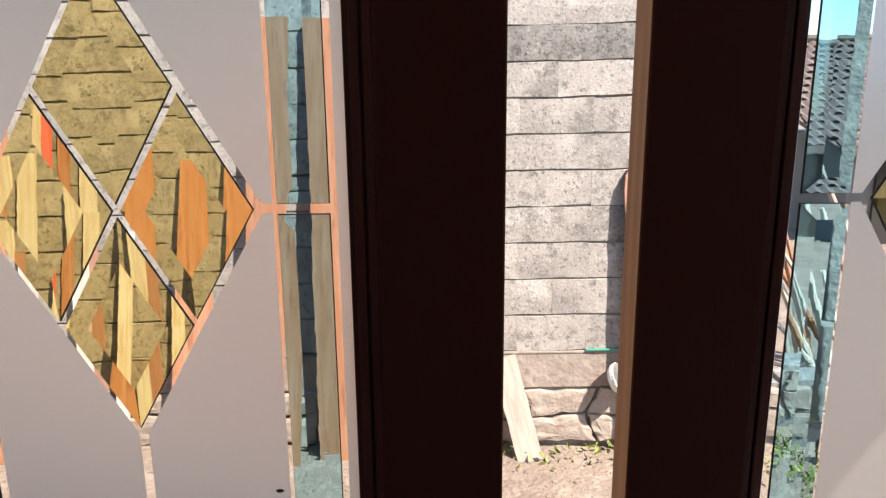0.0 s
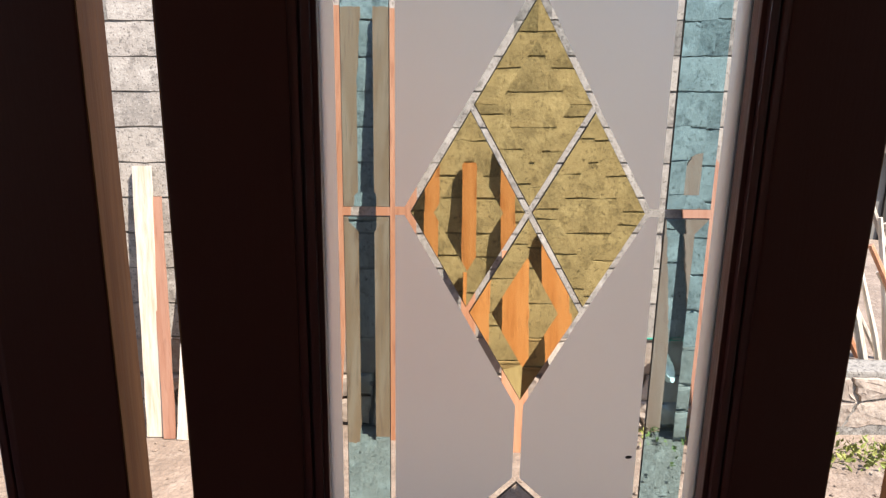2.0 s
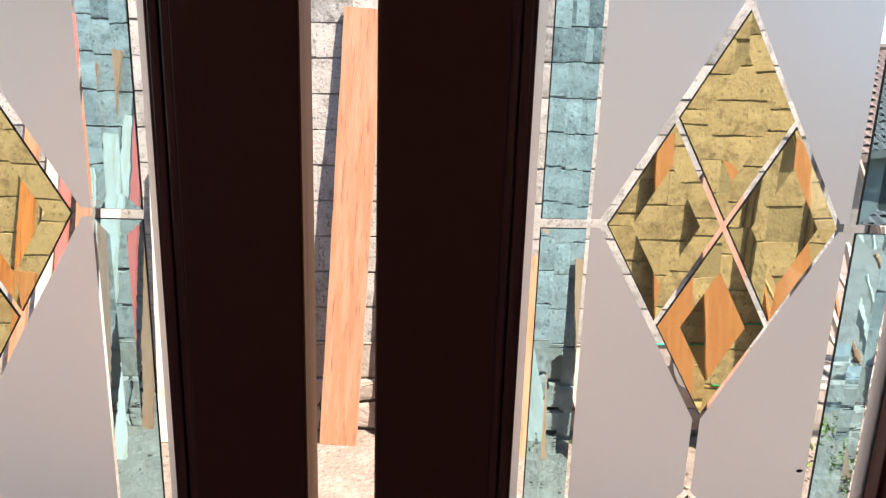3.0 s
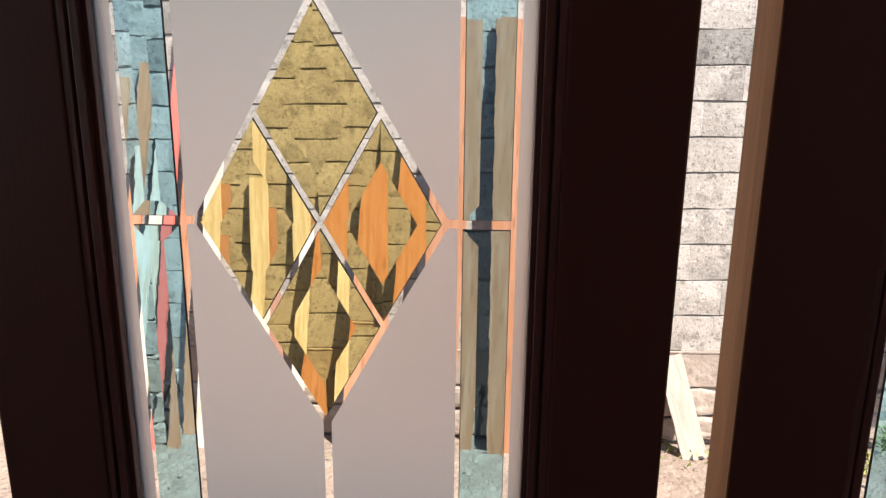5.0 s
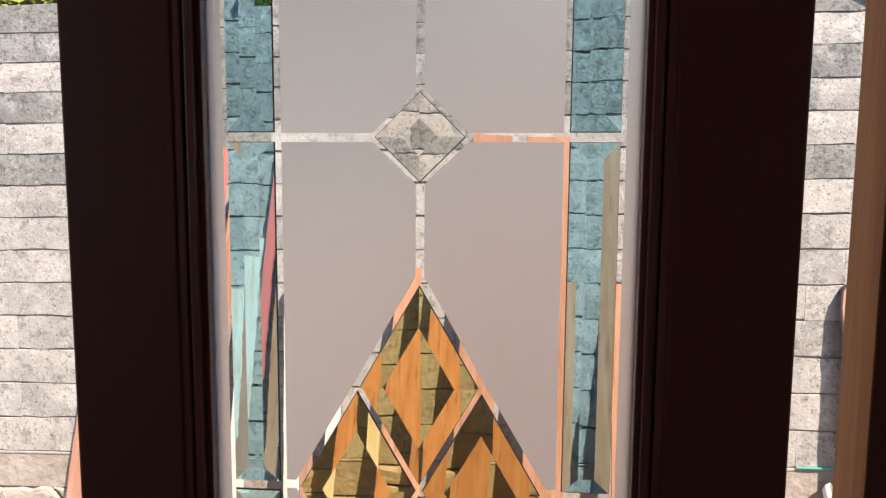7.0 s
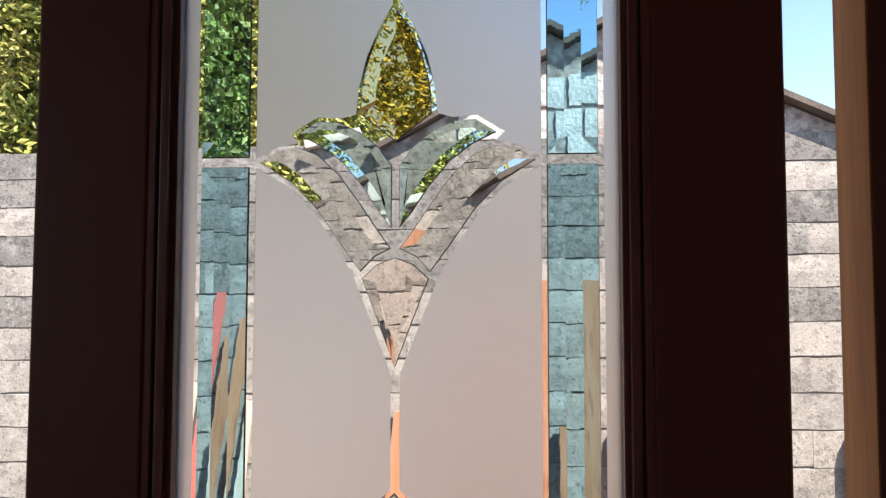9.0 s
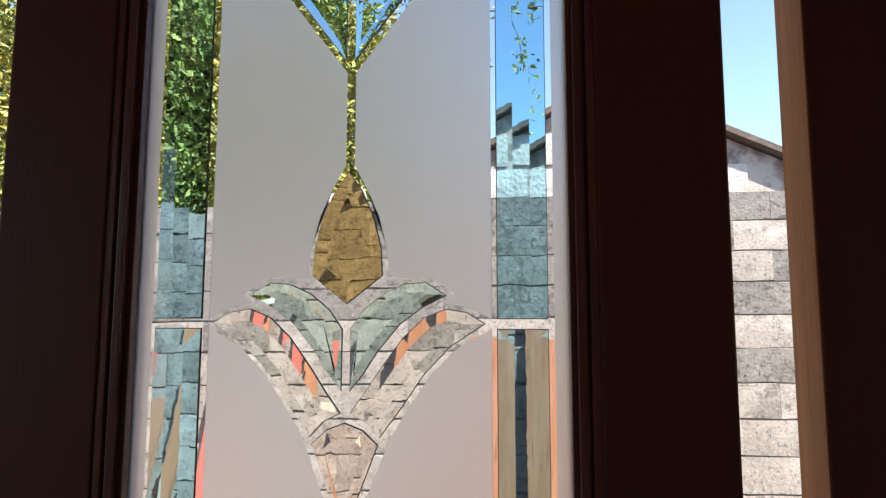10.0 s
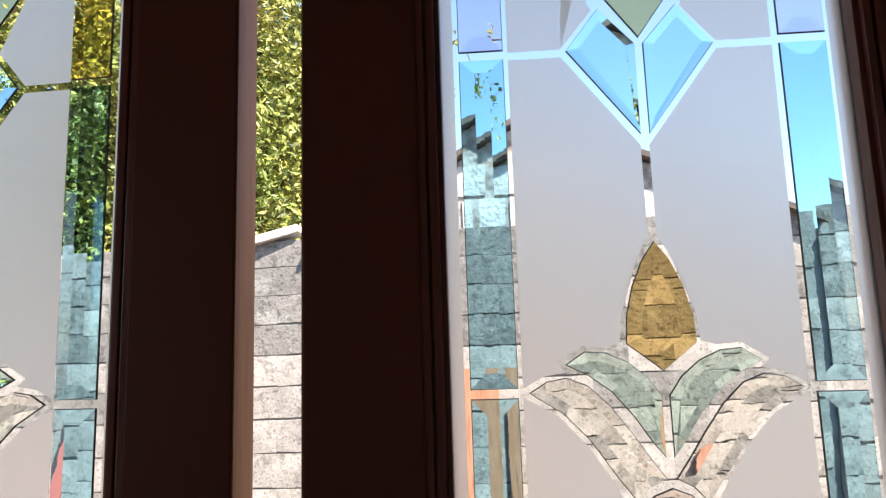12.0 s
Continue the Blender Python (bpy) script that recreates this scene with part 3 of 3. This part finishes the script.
# ---- boards leaning on the wall ----
def board(name, label, xb, xt, zt, w, mat, d=0.19, thick=0.022, shape="square"):
    """A board from the ground at xb up to the wall at xt, zt; its top square, rounded or narrowed."""
    foot, head = Vector((xb, WALL_Y - d, GROUND + 0.004)), Vector((xt, WALL_Y - 0.02 - thick, zt))
    length = (head - foot).length
    n = 14
    bm = bmesh.new()
    loop = []
    rng = random.Random(name + label + str(xb))
    for i in range(n + 1):
        loop.append((w / 2 + rng.uniform(-1, 1) * 0.0025, length * i / n * (0.90 if shape == "round" else 1)))
    if shape == "round":
        for k in range(1, 6):
            a = k / 6 * math.pi
            loop.append((w / 2 * math.cos(a), length * 0.90 + math.sin(a) * length * 0.10))
    if shape == "taper":
        loop = [(x * (1 - 0.58 * z / length), z) for x, z in loop]
    left = [(-x if shape == "taper" else -w / 2 + rng.uniform(-1, 1) * 0.0025, z) for x, z in reversed(loop[:n + 1])]
    loop += left
    a, b = [[bm.verts.new((x, y, z)) for x, z in loop] for y in (0, thick)]
    bm.faces.new(a)
    bm.faces.new(b)
    for i in range(len(loop)):
        bm.faces.new((a[i], a[(i + 1) % len(loop)], b[(i + 1) % len(loop)], b[i]))
    up = (head - foot).normalized()
    side = Vector((1, 0, 0)) - up * up.x
    side.normalize()
    m = Matrix((( side.x, -up.cross(side).x * -1, up.x), (side.y, -up.cross(side).y * -1, up.y), (side.z, -up.cross(side).z * -1, up.z)))
    ob = part(name, bm, MAT[mat])
    ob.matrix_world = Matrix.Translation(foot) @ m.to_4x4()
    return tagged(ob, label, "plank", "boards leaning on the wall")


board("wooden_plank", "reddish-brown plank with a rounded top leaning on the wall", 1.585, 1.375, 0.93, 0.25, "rosy_plank", shape="round")
board("wooden_plank", "tall reddish-brown plank leaning on the block wall", -0.385, -0.385, 1.69, 0.235, "plank")
board("wooden_plank", "tall orange-brown plank leaning slightly aslant on the wall", -0.84, -0.70, 1.70, 0.225, "plank", 0.2)
board("wooden_plank", "short reddish plank, narrower at its top, leaning on the wall", -1.26, -1.18, 0.93, 0.31, "plank", 0.20, shape="taper")
board("wooden_plank", "narrow reddish plank leaning on the block wall", 0.06, 0.035, 0.85, 0.085, "plank", 0.20)
board("wooden_plank", "low reddish plank leaning on the wall", 0.34, 0.325, 0.33, 0.16, "plank", 0.3)
board("wooden_plank", "low weathered board leaning on the footing", 0.76, 0.60, -0.26, 0.15, "grey_plank", 0.20)
board("wooden_plank", "bright bleached plank leaning on the wall", -1.87, -1.885, 0.80, 0.105, "pale_plank", 0.20)
board("wooden_plank", "thin reddish lath leaning on the wall", -1.775, -1.82, 0.62, 0.07, "rosy_plank", 0.22)
board("wooden_plank", "thin pale lath leaning on the wall", -1.69, -1.60, 0.52, 0.075, "pale_plank", 0.23)
board("wooden_plank", "pale yellowish board leaning aslant on the wall", -2.25, -2.13, 0.98, 0.10, "pale_plank", 0.23)
board("wooden_plank", "tan board leaning aslant in a bundle", -2.43, -2.22, 1.36, 0.07, "plank", 0.25)
board("painted_lath", "thin red-painted lath leaning in a bundle", -2.54, -2.28, 1.62, 0.055, "red_paint", 0.28)
board("wooden_plank", "bleached board leaning aslant in a bundle", -2.66, -2.42, 1.08, 0.08, "pale_plank", 0.28)
board("wooden_plank", "orange-brown board leaning aslant in a bundle", -2.78, -2.49, 1.45, 0.08, "plank", 0.28)
board("wooden_plank", "short pinkish plank leaning on the wall", -3.27, -3.14, 0.28, 0.15, "rosy_plank", 0.19)
bm = one_box(-0.06, 0.06, -0.022, 0.022, 0, 0.045, 0.004)
bm.transform(pose(-2.98, WALL_Y - 0.42, GROUND + 0.012, 0, -4, 22))
tagged(part("timber_offcut", bm, MAT["grey_plank"]), "weathered timber offcut lying on the earth", "timber")

# the paper-white dish and the hose by the footing
def dish():
    bm = bmesh.new()
    prof = [(0.0, 0.0), (0.05, 0.002), (0.085, 0.012), (0.105, 0.035), (0.112, 0.06), (0.117, 0.06), (0.110, 0.03), (0.088, 0.004), (0.05, -0.006), (0.0, -0.008)]
    rings = []
    for r, z in prof:
        rings.append([bm.verts.new((max(r, 0.0006) * math.cos(k * math.tau / 24), max(r, 0.0006) * math.sin(k * math.tau / 24), z)) for k in range(24)])
    for a, b in zip(rings, rings[1:]):
        for k in range(24):
            bm.faces.new((a[k], a[(k + 1) % 24], b[(k + 1) % 24], b[k]))
    bm.faces.new(rings[0])
    bm.faces.new(rings[-1])
    return bm


bm = dish()
bm.transform(pose(1.25, WALL_Y - 0.075, FOOT - 0.09, 66, 0, 62) @ Matrix.Scale(0.82, 4))
tagged(part("white_dish", bm, MAT["white_plastic"]), "round white plastic dish propped on the footing ledge", "dish")
pts = [(1.10 + 0.045 * i, WALL_Y - 0.010 - 0.003 * math.sin(i * 0.9), FOOT + 0.007 + lift(1.10 + 0.045 * i)) for i in range(9)]
tagged(part("garden_hose", tube(pts, 0.007, 8), MAT["hose"]), "green garden hose lying along the footing ledge", "hose")

# ---- house with a tiled roof beyond the post ----
shed = thing("neighbour_house", "low neighbouring house with an old clay-tile roof", "house")
E1, E2, RZ0, RZ1 = 9.0, 11.6, 0.66, 2.44
# the shade below the eave is put into this wall's colour
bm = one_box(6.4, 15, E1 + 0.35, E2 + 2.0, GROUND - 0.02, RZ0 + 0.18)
part("wall", bm, MAT["shade_plaster"], shed, "grey plaster wall darkened for the eave's shade")
bm = bmesh.new()
a = [bm.verts.new(p) for p in ((6.0, E1, RZ0), (15, E1, RZ0), (15, E2, RZ1), (4.6, E2, RZ1))]
b = [bm.verts.new(v.co + Vector((0, 0.02, -0.06))) for v in a]
bm.faces.new(a)
bm.faces.new(b)
for i in range(4):
    bm.faces.new((a[i], a[(i + 1) % 4], b[(i + 1) % 4], b[i]))
roof = part("roof", bm, MAT["rake"], shed)
bm = bmesh.new()
slope = Vector((0, E2 - E1, RZ1 - RZ0))
rows_n = 15
up = slope.normalized()
out = Vector((0, -up.z, up.y))
for r in range(rows_n + 1):
    p = Vector((0, E1, RZ0)) + slope * (r / rows_n)
    x = 6.0 - 1.4 * r / rows_n + 0.02
    while x < 12.5:
        jit = random.Random(int(x * 97) + r * 131).uniform(-0.012, 0.012)
        ring = []
        for step, lift in ((-0.02, 0.035), (0.185, 0.012)):
            ring.append([bm.verts.new(p + Vector((x + u * 0.21, 0, 0)) + up * (step + jit) + out * (lift + 0.022 * math.sin(u * math.tau))) for u in (0, 0.2, 0.4, 0.6, 0.8, 1.0)])
        for i in range(5):
            bm.faces.new((ring[0][i], ring[0][i + 1], ring[1][i + 1], ring[1][i]))
        low = [bm.verts.new(v.co - out * 0.016) for v in ring[0]]
        for i in range(5):
            bm.faces.new((low[i], low[i + 1], ring[0][i + 1], ring[0][i]))
        x += 0.205
tagged(part("roof_tiles", bm, MAT["tile"], roof, "old brown clay roof tiles"), kind="stuff")
part("ridge_cap", tube([(4.5 + 0.35 * i, E2, RZ1 + 0.05) for i in range(24)], 0.07, 8), MAT["rake"], roof)
part("eave_board", one_box(6.0, 15, E1 - 0.05, E1 - 0.02, RZ0 - 0.12, RZ0 + 0.0), MAT["rake"], shed)
# no opening here: a near-black panel added for the dark below the eave
part("dark_doorway", one_box(6.8, 8.2, E1 + 0.30, E1 + 0.349, GROUND, RZ0 - 0.15), MAT["shade_panel"], shed, "dark panel standing in for the shade of a doorway")

# ---- firewood sticks behind the low wall ----
rng = random.Random(11)
for k in range(16):
    x = 3.0 + rng.uniform(0, 0.9)
    y = WALL_Y + 0.45 + rng.uniform(0, 0.9)
    lean = rng.uniform(-0.75, -0.15)
    h = rng.uniform(0.8, 1.75)
    wob = rng.uniform(-0.03, 0.03)
    pts = [(x, y, GROUND - 0.01), (x + lean * 0.5 + wob, y + 0.03, GROUND + h * 0.5), (x + lean, y + 0.1, GROUND + h)]
    r = rng.uniform(0.016, 0.034)
    tagged(part("wooden_stick", tube(pts, [r, r * 0.9, r * 0.7], 7), MAT[rng.choice(("pale_plank", "plank", "grey_plank"))]), "rough wooden stick leaning in a firewood pile", "stick", "firewood sticks")

# ---- weeds at the foot of the wall ----
def leafy(bm, rng, at, size, up=0.5):
    """One leaf: a folded blade of four faces."""
    d = Vector((rng.gauss(0, 1), rng.gauss(0, 1), rng.gauss(0, 1) * 0.7 + up)).normalized()
    s = d.cross(Vector((rng.gauss(0, 1), rng.gauss(0, 1), rng.gauss(0, 1)))).normalized()
    n = d.cross(s)
    p = [at, at + d * size * 0.4 + s * size * 0.22 + n * size * 0.06, at + d * size, at + d * size * 0.4 - s * size * 0.22 + n * size * 0.06, at + d * size * 0.45 - n * 0.02 * size]
    v = [bm.verts.new(q) for q in p]
    bm.faces.new((v[0], v[1], v[4]))
    bm.faces.new((v[1], v[2], v[4]))
    bm.faces.new((v[2], v[3], v[4]))
    bm.faces.new((v[3], v[0], v[4]))


bm = bmesh.new()
rng = random.Random(3)
for cx, cy, n, sp in ((1.75, WALL_Y - 0.25, 160, 0.16), (2.5, WALL_Y - 0.3, 320, 0.25), (1.2, WALL_Y - 0.12, 40, 0.1), (0.75, WALL_Y - 0.15, 40, 0.12), (-1.3, WALL_Y - 0.2, 40, 0.1)):
    for _ in range(n):
        leafy(bm, rng, Vector((cx + rng.gauss(0, sp), cy + rng.gauss(0, 0.08), GROUND + abs(rng.gauss(0.01, 0.03)))), rng.uniform(0.03, 0.06), 1.0)
tagged(part("weeds", bm, MAT["weed"]), "low yellow-green weeds along the footing", "weeds", kind="stuff")
bm = bmesh.new()
for _ in range(260):
    x, y, s = rng.uniform(-4, 3.2), WALL_Y - abs(rng.gauss(0.35, 0.35)), rng.uniform(0.004, 0.017)
    if y < 0.3:
        continue
    made = bmesh.ops.create_icosphere(bm, subdivisions=1, radius=s)["verts"]
    for v in made:
        v.co = Vector((v.co.x * rng.uniform(0.8, 1.3), v.co.y, v.co.z * 0.6)) + Vector((x, y, GROUND + 0.004))
tagged(part("pebbles", bm, MAT["ground"]), "loose pebbles and crumbs on the earth", "pebbles", kind="stuff")


# ---- tree behind the wall ----
def tree(name, label, base, height, spread, leaves, seed, leaf=(0.06, 0.12)):
    rng = random.Random(seed)
    t = thing(name, label, "tree", at=base)
    trunk = [(0.12 * math.sin(i * 0.8), 0.1 * math.cos(i * 0.7), height * 0.62 * i / 6) for i in range(7)]
    part("trunk", tube(trunk, [0.17 - 0.017 * i for i in range(7)], 10), MAT["bark"], t)
    tips = []
    for k in range(24):
        i = rng.randrange(2, 7)
        p = Vector(trunk[i])
        a = k * 2.4 + rng.uniform(-0.4, 0.4)
        q = p + Vector((math.cos(a) * spread[0] * rng.uniform(0.5, 1), math.sin(a) * spread[1] * rng.uniform(0.5, 1), height * rng.uniform(-0.05, 0.40)))
        mid = (p + q) / 2 + Vector((0, 0, 0.15))
        part("limb", tube([p, mid, q], [0.05, 0.035, 0.012], 7), MAT["bark"], t)
        tips += [mid, q, (mid + q) / 2]
    bm = bmesh.new()
    for _ in range(leaves // 40):
        c = tips[rng.randrange(len(tips))] + Vector((rng.gauss(0, 0.34), rng.gauss(0, 0.34), rng.gauss(0, 0.30)))
        for _ in range(40):
            leafy(bm, rng, c + Vector((rng.gauss(0, 0.17), rng.gauss(0, 0.17), rng.gauss(0, 0.14))), rng.uniform(*leaf), -0.2)
    tagged(part("crown", bm, MAT["leaf"], t, "yellow-green sunlit leaves"), kind="stuff")
    return t


tree("tree", "broad leafy tree with yellow-green leaves behind the wall", (-3.9, WALL_Y + 2.2, GROUND), 8.0, (2.2, 1.7), 90000, 21, (0.05, 0.10))
middle_tree = tree("tree", "leafy tree rising behind the whitewashed gable", (-2.75, WALL_Y + 3.2, GROUND), 8.2, (1.35, 1.6), 66000, 22, (0.05, 0.10))
tree("tree", "dense dark-green tree at the far side of the wall", (-5.6, WALL_Y + 2.0, GROUND), 6.5, (2.0, 1.6), 48000, 23, (0.05, 0.10))

# a thin outer twig of the middle tree, over the gable
rng = random.Random(8)
base = Vector((-2.75, WALL_Y + 3.2, GROUND))
pts = [Vector((-1.55, WALL_Y + 2.6, 4.95)), Vector((-0.95, WALL_Y + 2.3, 4.85)), Vector((-0.55, WALL_Y + 2.1, 4.72)), Vector((-0.44, WALL_Y + 2.05, 4.40)), Vector((-0.43, WALL_Y + 2.03, 4.22))]
part("twig", tube([p - base for p in pts], [0.014, 0.010, 0.007, 0.005, 0.003], 6), MAT["bark"], middle_tree)
bm = bmesh.new()
for p, n, r in ((pts[0], 60, 0.14), (pts[1], 40, 0.10), (pts[2], 34, 0.07), (pts[3], 10, 0.05), (pts[4], 34, 0.06)):
    for _ in range(n):
        leafy(bm, rng, p - base + Vector((rng.gauss(0, r), rng.gauss(0, r), rng.gauss(0, r))), rng.uniform(0.05, 0.09), -0.2)
tagged(part("twig_leaves", bm, MAT["leaf"], middle_tree, "yellow-green leaves on a thin twig"), kind="stuff")
